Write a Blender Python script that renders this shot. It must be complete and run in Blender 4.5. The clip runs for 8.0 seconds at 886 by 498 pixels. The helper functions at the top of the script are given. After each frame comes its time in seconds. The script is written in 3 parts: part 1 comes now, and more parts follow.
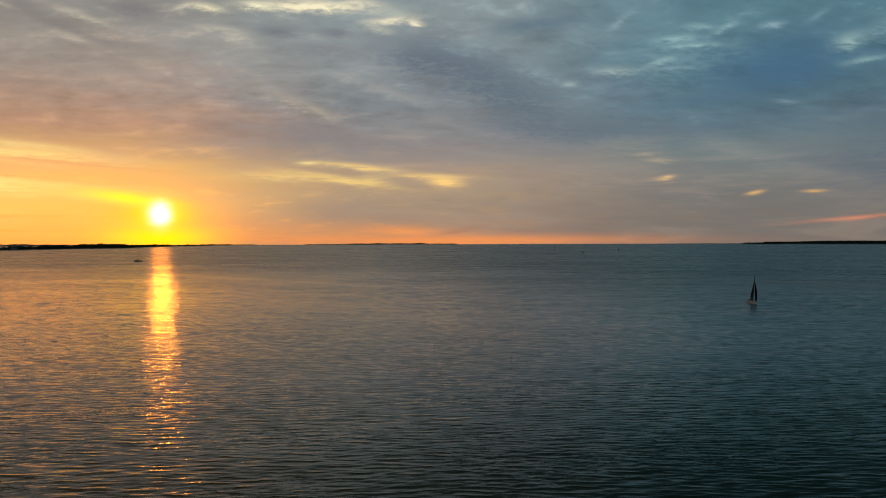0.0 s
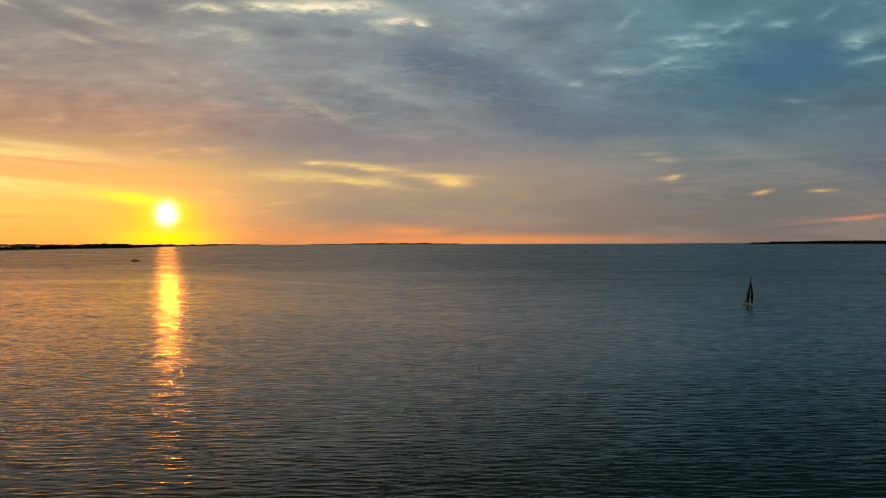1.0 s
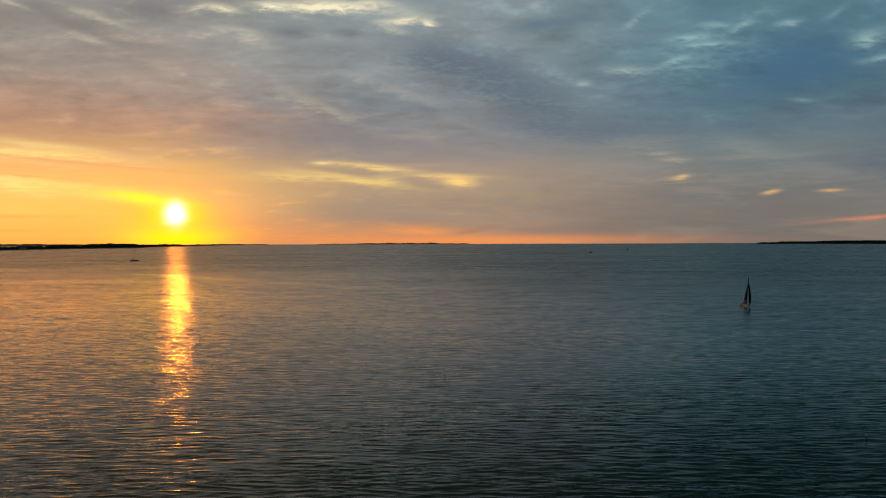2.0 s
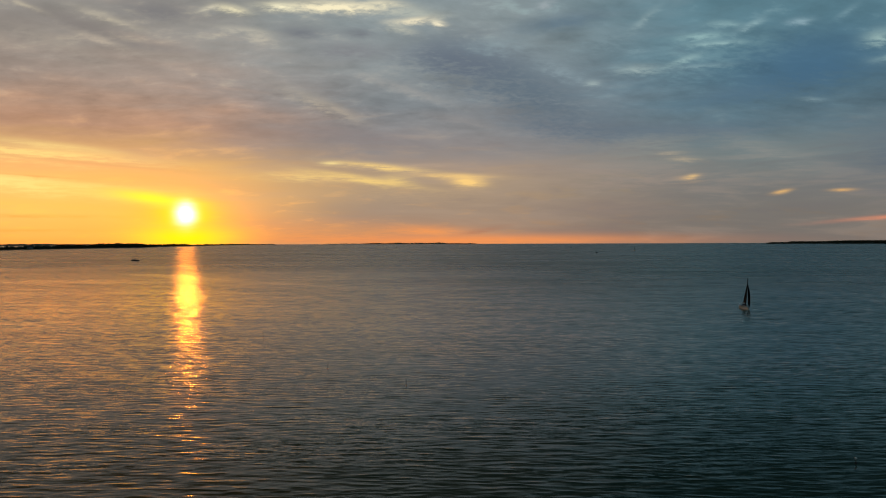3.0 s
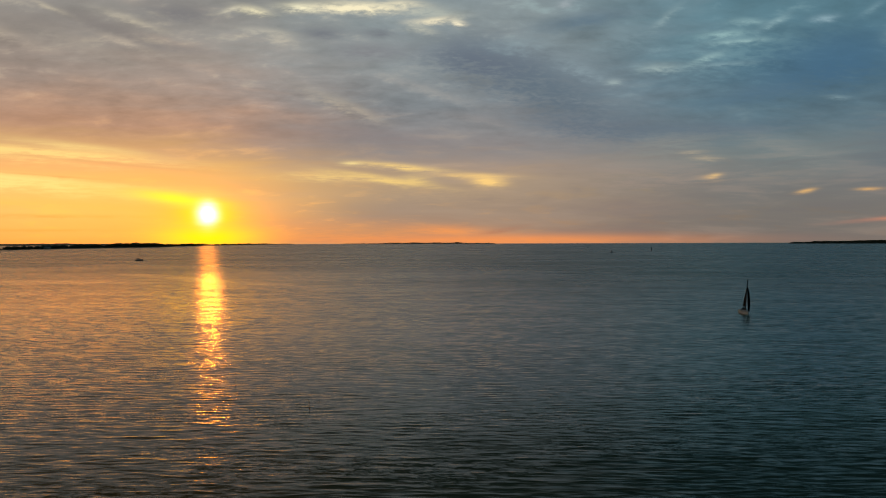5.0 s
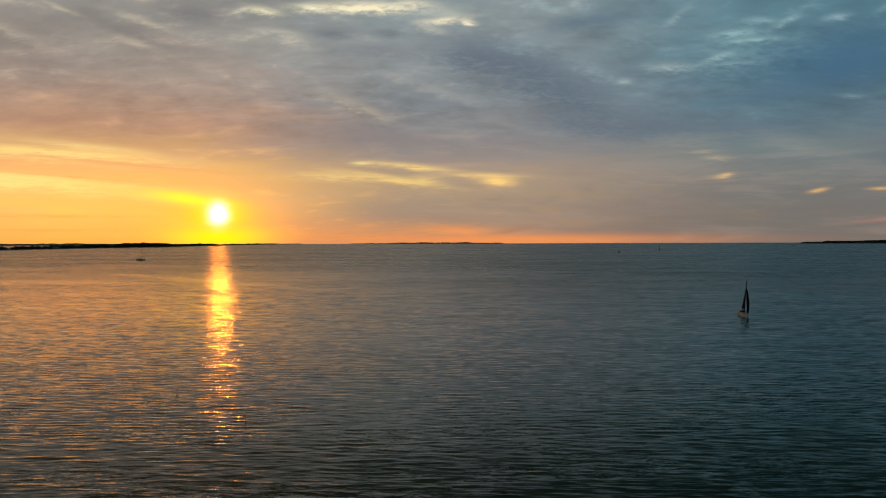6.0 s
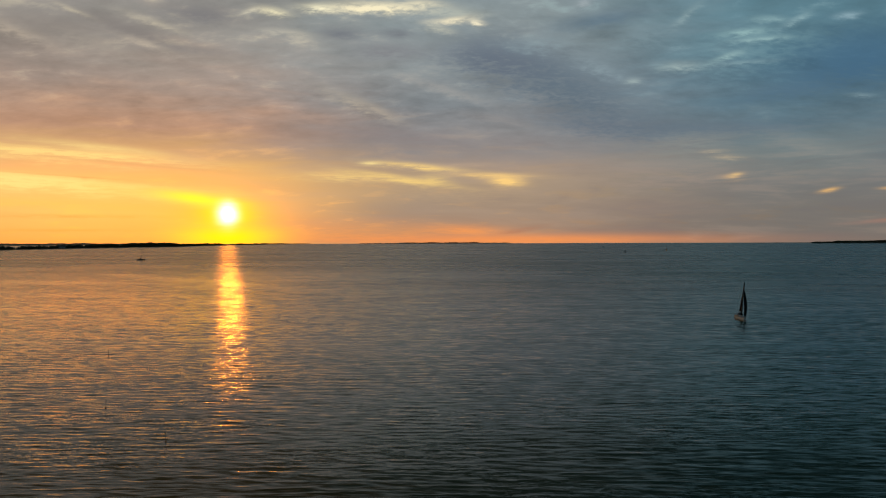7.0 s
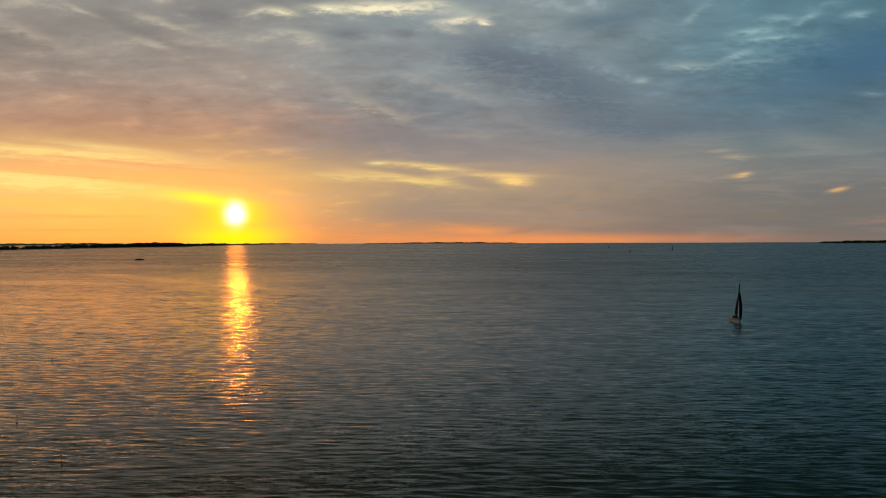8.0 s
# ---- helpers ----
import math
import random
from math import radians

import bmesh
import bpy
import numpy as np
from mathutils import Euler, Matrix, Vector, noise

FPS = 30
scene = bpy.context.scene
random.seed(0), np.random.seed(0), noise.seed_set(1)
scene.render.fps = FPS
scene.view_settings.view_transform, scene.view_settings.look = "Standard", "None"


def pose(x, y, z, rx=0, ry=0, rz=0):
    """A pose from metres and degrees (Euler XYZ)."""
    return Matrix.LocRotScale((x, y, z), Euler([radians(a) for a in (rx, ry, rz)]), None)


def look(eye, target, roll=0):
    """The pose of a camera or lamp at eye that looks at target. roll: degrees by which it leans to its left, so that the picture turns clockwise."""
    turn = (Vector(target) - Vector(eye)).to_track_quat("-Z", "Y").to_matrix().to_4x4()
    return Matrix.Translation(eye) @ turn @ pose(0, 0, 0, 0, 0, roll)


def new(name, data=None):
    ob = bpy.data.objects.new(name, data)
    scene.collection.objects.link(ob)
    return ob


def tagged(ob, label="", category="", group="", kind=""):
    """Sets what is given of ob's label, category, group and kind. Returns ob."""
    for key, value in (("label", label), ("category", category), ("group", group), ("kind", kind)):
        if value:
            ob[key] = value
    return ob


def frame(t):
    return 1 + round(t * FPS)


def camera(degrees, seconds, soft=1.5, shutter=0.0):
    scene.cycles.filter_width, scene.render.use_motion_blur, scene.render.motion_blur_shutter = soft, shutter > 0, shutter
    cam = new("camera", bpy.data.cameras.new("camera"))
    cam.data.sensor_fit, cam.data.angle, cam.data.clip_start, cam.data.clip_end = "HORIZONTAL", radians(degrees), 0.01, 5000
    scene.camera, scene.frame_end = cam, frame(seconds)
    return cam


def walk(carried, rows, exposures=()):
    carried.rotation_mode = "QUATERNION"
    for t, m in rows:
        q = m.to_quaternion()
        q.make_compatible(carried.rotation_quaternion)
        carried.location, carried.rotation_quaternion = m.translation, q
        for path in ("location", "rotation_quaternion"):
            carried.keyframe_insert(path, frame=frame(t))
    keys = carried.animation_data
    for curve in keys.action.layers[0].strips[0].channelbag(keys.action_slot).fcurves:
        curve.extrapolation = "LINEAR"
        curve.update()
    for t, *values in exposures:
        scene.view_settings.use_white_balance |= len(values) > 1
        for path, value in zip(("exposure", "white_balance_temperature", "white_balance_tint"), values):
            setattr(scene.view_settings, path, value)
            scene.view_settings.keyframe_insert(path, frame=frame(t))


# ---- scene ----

# ======== camera ========
cam = camera(60.2, 8.0, soft=1.1)
TILT, LEAN = -0.61, 0.16
PATH = [
    (0.0, 0.00, 0.00, 0.000), (0.5, 3.69, 4.55, 0.201), (1.0, 7.31, 9.07, 0.440), (1.5, 10.88, 13.58, 0.714),
    (2.0, 14.40, 18.07, 1.019), (2.5, 17.86, 22.56, 1.349), (3.0, 21.26, 27.05, 1.700), (3.5, 24.62, 31.56, 2.067),
    (4.0, 27.93, 36.07, 2.444), (4.5, 31.19, 40.61, 2.825), (5.0, 34.41, 45.19, 3.204), (5.5, 37.59, 49.79, 3.576),
    (6.0, 40.72, 54.44, 3.934), (6.5, 43.81, 59.15, 4.273), (7.0, 46.87, 63.91, 4.587), (7.5, 49.89, 68.73, 4.871),
    (8.0, 52.88, 73.62, 5.120),
]
walk(cam, [(t, pose(x, y, 22.0 - 0.2275 * t, 90 + TILT - 0.006 * t, LEAN, yaw)) for t, x, y, yaw in PATH], [(0.0, 0.0), (8.0, 0.0)])

# ======== sun ========
SUN_AZ, SUN_EL = -20.3, 1.95          # degrees to the right of +y, and up


def heading(az, el=0.0):
    a, e = radians(az), radians(el)
    return Vector((math.sin(a) * math.cos(e), math.cos(a) * math.cos(e), math.sin(e)))


sun_data = bpy.data.lights.new("sun", "SUN")
sun_data.energy, sun_data.angle, sun_data.color = 0.034, radians(1.2), (1.0, 0.25, 0.004)
sun = new("sun", sun_data)
sun.matrix_world = look(heading(SUN_AZ, SUN_EL) * 3000, (0, 0, 0))


# ======== node helpers ========
class Val:
    """A number or vector inside a node tree, with arithmetic."""
    tree = None

    def __init__(self, s):
        self.s = s

    @staticmethod
    def put(socket, v):
        if isinstance(v, Val):
            Val.tree.links.new(v.s, socket)
        else:
            socket.default_value = v

    def __add__(self, o): return op("ADD", self, o)
    def __radd__(self, o): return op("ADD", o, self)
    def __sub__(self, o): return op("SUBTRACT", self, o)
    def __rsub__(self, o): return op("SUBTRACT", o, self)
    def __mul__(self, o): return op("MULTIPLY", self, o)
    def __rmul__(self, o): return op("MULTIPLY", o, self)
    def __truediv__(self, o): return op("DIVIDE", self, o)
    def __neg__(self): return op("MULTIPLY", self, -1.0)


def op(kind, a, b=None, c=None, clamp=False):
    n = Val.tree.nodes.new("ShaderNodeMath")
    n.operation, n.use_clamp = kind, clamp
    for i, v in enumerate((a, b, c)):
        if v is not None:
            Val.put(n.inputs[i], v)
    return Val(n.outputs[0])


def smooth(v, lo, hi, a=0.0, b=1.0):
    n = Val.tree.nodes.new("ShaderNodeMapRange")
    n.interpolation_type = "SMOOTHSTEP"
    for i, x in enumerate((v, lo, hi, a, b)):
        Val.put(n.inputs[i], x)
    return Val(n.outputs[0])


def vec(x, y, z):
    n = Val.tree.nodes.new("ShaderNodeCombineXYZ")
    for i, v in enumerate((x, y, z)):
        Val.put(n.inputs[i], v)
    return Val(n.outputs[0])


def split(v):
    n = Val.tree.nodes.new("ShaderNodeSeparateXYZ")
    Val.put(n.inputs[0], v)
    return [Val(o) for o in n.outputs]


def fbm(v, scale, detail=4.0, rough=0.55, warp=0.0, col=False):
    n = Val.tree.nodes.new("ShaderNodeTexNoise")
    Val.put(n.inputs["Vector"], v)
    n.inputs["Scale"].default_value, n.inputs["Detail"].default_value = scale, detail
    n.inputs["Roughness"].default_value, n.inputs["Distortion"].default_value = rough, warp
    return Val(n.outputs[1 if col else 0])


def blend(fac, a, b, kind="MIX"):
    n = Val.tree.nodes.new("ShaderNodeMix")
    n.data_type, n.blend_type = "RGBA", kind
    Val.put(n.inputs[0], fac)
    for socket, v in ((n.inputs[6], a), (n.inputs[7], b)):
        Val.put(socket, v if isinstance(v, Val) else (*v, 1.0))
    return Val(n.outputs[2])


def lin(r, g, b):
    """Linear colour of a display colour, 0 to 255."""
    return tuple(c / 12.92 if c < 0.04045 else ((c + 0.055) / 1.055) ** 2.4 for c in (r / 255, g / 255, b / 255))


def ramp(fac, stops):
    n = Val.tree.nodes.new("ShaderNodeValToRGB")
    Val.put(n.inputs[0], fac)
    e = n.color_ramp.elements
    while len(e) < len(stops):
        e.new(1.0)
    for el, (p, c) in zip(e, stops):
        el.position, el.color = p, (*c, 1.0)
    return Val(n.outputs[0])


# ======== sky ========
world = bpy.data.worlds.new("sky")
scene.world = world
world.use_nodes = True
Val.tree = world.node_tree
Val.tree.nodes.clear()
ray = Val(Val.tree.nodes.new("ShaderNodeTexCoord").outputs["Generated"])
dx, dy, dz = split(ray)
AZ = op("DEGREES", op("ARCTAN2", dx, dy))
EL = op("DEGREES", op("ARCSINE", dz))
up = op("MAXIMUM", EL, 0.0)

# the cloud deck seen in perspective: it draws out towards the horizon
deck = op("MAXIMUM", dz, 0.0) + 0.24
cx, cy = dx / deck, dy / deck
drift = fbm(vec(cx, cy, 0.0), 1.4, 2.0)
puffs = fbm(vec(cx * 1.0 + cy * 0.25, cy * 1.5 - cx * 0.25, 2.0), 4.6, 6.0, 0.56, 0.25)
shreds = fbm(vec(cx * 1.0 + cy * 0.2, cy * 1.6 - cx * 0.2, 7.0), 11.0, 6.0, 0.6, 0.3)
mass = fbm(vec(cx + cy * 0.5, cy * 1.2 - cx * 0.4, 4.0), 1.7, 3.0, 0.5, 0.2)
haze = fbm(vec(AZ * 0.12, EL * 0.8, 1.0), 1.0, 4.0, 0.55, 0.4)
wisp = fbm(vec(AZ * 0.35 + EL * 0.2, EL * 2.4, 5.0), 1.0, 5.0, 0.6, 0.4)
thread = fbm(vec(AZ * 0.8, EL * 7.0, 8.0), 1.0, 4.0, 0.6, 0.3)

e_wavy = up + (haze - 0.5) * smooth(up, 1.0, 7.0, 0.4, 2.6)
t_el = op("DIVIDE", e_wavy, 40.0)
# stops past 0.46 are out of view, darkened to dim and tint the water
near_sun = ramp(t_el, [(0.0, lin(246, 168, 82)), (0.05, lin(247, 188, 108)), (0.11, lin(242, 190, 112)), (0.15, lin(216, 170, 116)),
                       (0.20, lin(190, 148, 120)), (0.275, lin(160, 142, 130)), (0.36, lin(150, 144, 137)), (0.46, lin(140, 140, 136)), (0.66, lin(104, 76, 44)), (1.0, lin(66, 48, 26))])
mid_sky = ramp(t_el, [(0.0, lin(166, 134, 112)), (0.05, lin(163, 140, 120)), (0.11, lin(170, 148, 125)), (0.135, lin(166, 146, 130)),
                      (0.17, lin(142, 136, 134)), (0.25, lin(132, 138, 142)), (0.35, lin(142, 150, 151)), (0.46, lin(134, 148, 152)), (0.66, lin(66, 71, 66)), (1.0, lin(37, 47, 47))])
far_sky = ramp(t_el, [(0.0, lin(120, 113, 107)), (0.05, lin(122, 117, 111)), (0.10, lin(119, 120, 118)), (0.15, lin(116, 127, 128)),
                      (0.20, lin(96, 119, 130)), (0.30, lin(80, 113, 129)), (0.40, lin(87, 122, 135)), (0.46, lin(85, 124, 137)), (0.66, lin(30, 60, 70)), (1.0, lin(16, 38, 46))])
a_wavy = AZ + (haze - 0.5) * 6.0 + (drift - 0.5) * 8.0
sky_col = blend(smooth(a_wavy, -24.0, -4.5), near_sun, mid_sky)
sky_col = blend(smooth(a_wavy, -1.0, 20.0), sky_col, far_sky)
back = op("ABSOLUTE", AZ)
sky_col = blend(smooth(back, 45.0, 150.0, 0.0, 0.85), sky_col, lin(54, 92, 108))

# clear evening sky showing through the thin parts of the deck
clear = Val.tree.nodes.new("ShaderNodeTexSky")
clear.sky_type, clear.sun_disc = "NISHITA", False
clear.sun_elevation, clear.sun_rotation = radians(SUN_EL), radians(SUN_AZ)
clear_col = blend(1.0, Val(clear.outputs[0]), (0.10, 0.10, 0.10), "MULTIPLY")
sky_col = blend(smooth(puffs, 0.52, 0.72, 0.0, 0.10), sky_col, clear_col)

# dark and light masses of the deck
high = smooth(up, 5.0, 10.0)
shade = 1.0 + high * ((mass - 0.5) * 0.7 + (puffs - 0.5) * 0.9 + (shreds - 0.5) * 0.45) + (haze - 0.5) * 0.22 * (1.0 - high)
grey = vec(shade, shade, shade)
sky_col = blend(1.0, sky_col, grey, "MULTIPLY")
low_side = (1.0 - high) * smooth(AZ, -10.0, 4.0)
sky_col = blend(low_side * smooth(haze * 0.7 + wisp * 0.3, 0.48, 0.64, 0.0, 0.16), sky_col, lin(186, 158, 136))
sky_col = blend(low_side * smooth(haze * 0.7 + wisp * 0.3, 0.50, 0.36, 0.0, 0.16), sky_col, lin(110, 106, 114))
pale = blend(smooth(AZ, -16.0, 8.0), lin(226, 214, 178), lin(158, 188, 190))
breaks = smooth(puffs * 0.5 + shreds * 0.5, 0.54, 0.70) * smooth(up, 7.0, 13.0)
sky_col = blend(breaks * 0.3, sky_col, pale)


flecks = fbm(vec(cx + cy * 0.2, cy * 1.6 - cx * 0.2, 11.0), 30.0, 4.0, 0.6, 0.4)
warp_u = puffs - 0.5
warp_high, warp_low = (shreds - 0.5) * 2.2 + (flecks - 0.5) * 2.4, (wisp - 0.5) * 2.2 + (thread - 0.5) * 1.2
torn_high, torn_low = puffs * 0.2 + shreds * 0.35 + flecks * 0.45, wisp * 0.5 + thread * 0.5


def streak_group():
    """One soft streak of cloud or light laid over the sky, as a node group."""
    g = bpy.data.node_groups.new("sky_streak", "ShaderNodeTree")
    for name in ("sky", "colour"):
        g.interface.new_socket(name=name, in_out="INPUT", socket_type="NodeSocketColor")
    for name in ("azimuth", "elevation", "warp_u", "warp_v", "torn", "az", "el", "half_az", "half_el", "rise", "amount", "ragged", "top"):
        g.interface.new_socket(name=name, in_out="INPUT", socket_type="NodeSocketFloat")
    g.interface.new_socket(name="sky", in_out="OUTPUT", socket_type="NodeSocketColor")
    outer, Val.tree = Val.tree, g
    sky, colour, a, e, wu, wv, torn, az, el, ha, he, rise, amount, ragged, top = [Val(o) for o in g.nodes.new("NodeGroupInput").outputs[:15]]
    off = a - az
    u = off / ha + wu * ragged * 1.2
    v = (e - el - off * rise) / he + wv * ragged
    v = op("MAXIMUM", v / top, -v)
    w = op("EXPONENT", -(u * u + v * v))
    tear = smooth(torn, 0.40, 0.60, 1.0 - op("MINIMUM", ragged, 1.0) * 0.75, 1.0)
    Val.put(g.nodes.new("NodeGroupOutput").inputs[0], blend(op("MULTIPLY", w * tear, amount, clamp=True), sky, colour))
    Val.tree = outer
    return g


STREAK = streak_group()


def streak(az, el, half_az, half_el, rise, colour, amount, ragged=1.0, top=1.0):
    """Its middle, half sizes and rise in degrees; top: how soft its upper edge is."""
    global sky_col
    n = Val.tree.nodes.new("ShaderNodeGroup")
    n.node_tree = STREAK
    high_up = el > 7
    for socket, v in zip(n.inputs, (sky_col, (*lin(*colour), 1.0), AZ, EL, warp_u, warp_high if high_up else warp_low, torn_high if high_up else torn_low,
                                    az, el, half_az, half_el, rise, amount, ragged, top)):
        Val.put(socket, v)
    sky_col = Val(n.outputs[0])


# dark masses
streak(-0.2, 13.39, 4.50, 1.48, -0.10, (100, 112, 125), 0.95, 0.65)
streak(3.6, 12.10, 5.30, 1.59, -0.25, (98, 116, 129), 0.85, 0.65)
streak(-8.7, 13.83, 3.18, 0.64, 0.00, (122, 122, 128), 0.70, 0.4)
streak(-12.1, 14.96, 1.69, 0.42, 0.00, (112, 116, 124), 0.80, 0.4)
streak(-8.0, 15.10, 1.38, 0.32, 0.00, (114, 118, 125), 0.75, 0.4)
streak(-22.0, 15.71, 2.75, 0.64, 0.00, (122, 120, 122), 0.85, 0.4)
streak(-26.4, 14.21, 3.97, 0.53, -0.25, (130, 123, 120), 0.75, 0.4)
streak(-22.8, 13.31, 2.75, 0.32, 0.00, (130, 124, 122), 0.65, 0.4)
streak(-31.1, 14.14, 2.75, 0.74, -0.20, (134, 127, 123), 0.70, 0.4)
streak(23.5, 11.29, 4.66, 1.48, 0.05, (68, 102, 128), 0.90, 0.4)
streak(24.1, 12.40, 3.28, 1.32, 0.00, (72, 108, 134), 0.70, 0.4)
streak(14.8, 7.77, 5.03, 0.53, 0.00, (88, 108, 125), 0.80, 0.4)
streak(19.3, 9.98, 3.28, 0.53, 0.10, (84, 112, 132), 0.65, 0.4)
streak(7.4, 8.33, 4.77, 0.85, -0.10, (98, 112, 126), 0.70, 0.4)
streak(7.0, 15.70, 3.18, 0.53, 0.10, (88, 112, 132), 0.60, 0.4)
streak(-8.1, 7.78, 5.83, 0.74, -0.05, (140, 128, 126), 0.65, 0.4)
streak(5.9, 10.25, 5.20, 1.50, -0.30, (97, 111, 123), 0.85, 0.65)
streak(0.2, 13.2, 3.6, 1.2, -0.15, (104, 112, 125), 0.7, 0.65)
# pale openings
streak(17.2, 13.70, 4.50, 2.01, 0.10, (112, 146, 156), 0.6, 0.8)
streak(10.0, 14.52, 2.38, 0.85, 0.00, (128, 150, 158), 0.55, 0.8)
streak(3.0, 14.22, 2.75, 0.64, 0.00, (136, 155, 162), 0.6, 0.8)
streak(6.9, 12.53, 2.22, 0.64, -0.40, (140, 158, 165), 0.6, 0.8)
streak(-29.2, 13.26, 3.28, 0.64, -0.30, (168, 158, 145), 0.6, 0.8)
streak(-22.5, 12.88, 2.91, 0.42, -0.10, (172, 162, 150), 0.5, 0.8)
streak(-30.3, 15.21, 1.06, 0.16, -0.30, (206, 194, 168), 0.55, 0.8)
streak(-25.1, 14.89, 1.91, 0.26, -0.25, (212, 200, 174), 0.55, 0.8)
streak(-25.6, 13.46, 1.38, 0.24, -0.25, (206, 190, 168), 0.55, 0.8)
streak(-17.0, 16.27, 1.11, 0.26, -0.10, (238, 228, 190), 1.1, 0.8)
streak(-13.8, 16.67, 1.27, 0.26, 0.00, (250, 242, 205), 1.2, 0.8)
streak(-18.6, 16.27, 0.64, 0.16, 0.30, (214, 206, 182), 0.8, 0.8)
streak(-16.1, 14.90, 1.91, 0.21, -0.05, (192, 186, 170), 0.7, 0.8)
streak(-14.9, 14.47, 1.06, 0.42, -0.30, (196, 188, 170), 0.65, 0.8)
streak(-9.5, 16.87, 3.60, 0.37, 0.00, (250, 238, 200), 1.25, 0.8)
streak(-6.1, 17.12, 1.38, 0.26, 0.00, (240, 230, 196), 1.0, 0.8)
streak(-3.8, 16.03, 1.43, 0.26, 0.10, (244, 232, 198), 1.1, 0.8)
streak(-2.0, 15.84, 0.58, 0.21, -0.20, (250, 238, 205), 1.1, 0.8)
streak(-4.8, 15.40, 1.06, 0.32, -0.20, (202, 200, 180), 0.8, 0.8)
streak(-3.4, 16.58, 1.91, 0.32, -0.10, (190, 194, 180), 0.6, 0.8)
streak(-4.4, 11.14, 3.39, 0.32, -0.30, (162, 160, 156), 0.7, 0.8)
streak(-0.0, 8.85, 2.54, 0.32, -0.20, (150, 145, 142), 0.5, 0.8)
streak(-11.3, 10.20, 2.44, 0.53, -0.35, (182, 170, 152), 0.7, 0.8)
streak(-9.3, 9.52, 1.38, 0.32, -0.40, (178, 166, 150), 0.65, 0.8)
streak(6.0, 17.00, 0.64, 0.26, 0.30, (166, 176, 180), 0.7, 0.8)
streak(13.0, 15.52, 0.95, 0.32, 0.70, (170, 192, 192), 0.4, 0.8)
streak(16.8, 14.14, 1.38, 0.26, 0.00, (156, 190, 190), 0.85, 0.8)
streak(18.4, 14.82, 1.01, 0.21, -0.10, (152, 184, 186), 0.8, 0.8)
streak(20.1, 14.51, 0.90, 0.26, 0.40, (156, 186, 190), 0.8, 0.8)
streak(17.8, 13.57, 1.69, 0.19, 0.00, (158, 190, 190), 0.8, 0.8)
streak(15.7, 12.59, 1.11, 0.21, 0.30, (156, 186, 186), 0.8, 0.8)
streak(16.6, 12.11, 2.22, 0.16, 0.00, (140, 168, 174), 0.6, 0.8)
streak(12.5, 12.21, 1.38, 0.32, 0.00, (162, 180, 178), 0.75, 0.8)
streak(9.4, 11.37, 0.58, 0.21, 0.00, (166, 182, 180), 0.7, 0.8)
streak(23.3, 14.49, 0.69, 0.21, 0.00, (154, 182, 192), 0.75, 0.8)
streak(26.1, 14.70, 0.69, 0.26, 0.50, (140, 172, 182), 0.4, 0.8)
streak(28.0, 12.90, 0.90, 0.48, 0.00, (168, 196, 190), 0.8, 0.8)
streak(24.0, 9.37, 0.79, 0.16, -0.10, (140, 165, 172), 0.6, 0.8)
streak(29.0, 11.64, 1.17, 0.21, 0.10, (150, 180, 180), 0.6, 0.8)
streak(-34.0, 13.58, 2.65, 0.42, -0.30, (196, 180, 160), 0.6, 0.8)
streak(30.2, 13.53, 2.12, 0.64, 0.20, (140, 172, 180), 0.6, 0.8)
# warm veils low on the far side
streak(13.4, 6.94, 2.75, 0.85, 0.10, (138, 142, 138), 0.6, 0.8)
streak(20.9, 6.29, 3.81, 0.64, -0.30, (140, 142, 138), 0.55, 0.8)
streak(14.9, 6.21, 0.85, 0.12, 0.00, (186, 170, 144), 0.8, 0.8)
streak(15.8, 5.74, 1.06, 0.21, -0.05, (184, 168, 142), 0.7, 0.8)
streak(11.0, 4.6, 6.0, 1.0, 0.0, (160, 142, 130), 0.45, 0.8)
streak(9.5, 2.3, 5.0, 0.6, 0.0, (142, 126, 118), 0.5, 0.8)
streak(31.0, 5.6, 5.0, 2.4, 0.0, (88, 102, 118), 0.75, 0.5)
# golden bars
streak(-28.6, 6.35, 4.2, 0.28, -0.07, (255, 222, 140), 0.8, 0.5)
streak(-31.0, 5.95, 7.5, 0.55, -0.04, (255, 218, 134), 1.4, 0.7, 0.5)
streak(-27.0, 5.35, 6.0, 0.14, -0.06, (206, 160, 104), 0.6, 0.6)
streak(-33.0, 4.15, 9.0, 0.75, -0.055, (255, 224, 136), 1.3, 0.5, 0.35)
streak(-30.0, 4.35, 3.0, 0.07, -0.05, (222, 172, 100), 0.7, 0.6)
streak(-35.0, 2.6, 9.0, 0.35, -0.03, (255, 196, 96), 0.6, 0.7)
streak(-30.0, 1.7, 5.0, 0.14, 0.0, (226, 150, 76), 0.6, 0.8)
streak(-30.0, 0.75, 4.5, 0.10, 0.0, (232, 150, 70), 0.5, 0.8)
streak(-10.0, 5.73, 0.74, 0.13, 0.00, (255, 228, 155), 1.0, 0.4)
streak(-6.8, 5.55, 3.28, 0.24, -0.08, (246, 208, 132), 1.1, 0.7)
streak(-5.4, 4.43, 1.17, 0.42, 0.00, (240, 204, 128), 0.9, 0.7)
streak(-7.8, 4.58, 3.81, 0.26, -0.15, (244, 206, 128), 1.15, 0.6)
streak(-12.0, 4.75, 3.28, 0.32, -0.02, (240, 202, 130), 0.95, 0.8)
streak(-1.1, 4.82, 2.97, 0.21, -0.03, (236, 196, 130), 1.1, 0.5)
streak(0.2, 4.39, 1.17, 0.37, -0.10, (255, 210, 130), 1.3, 0.4)
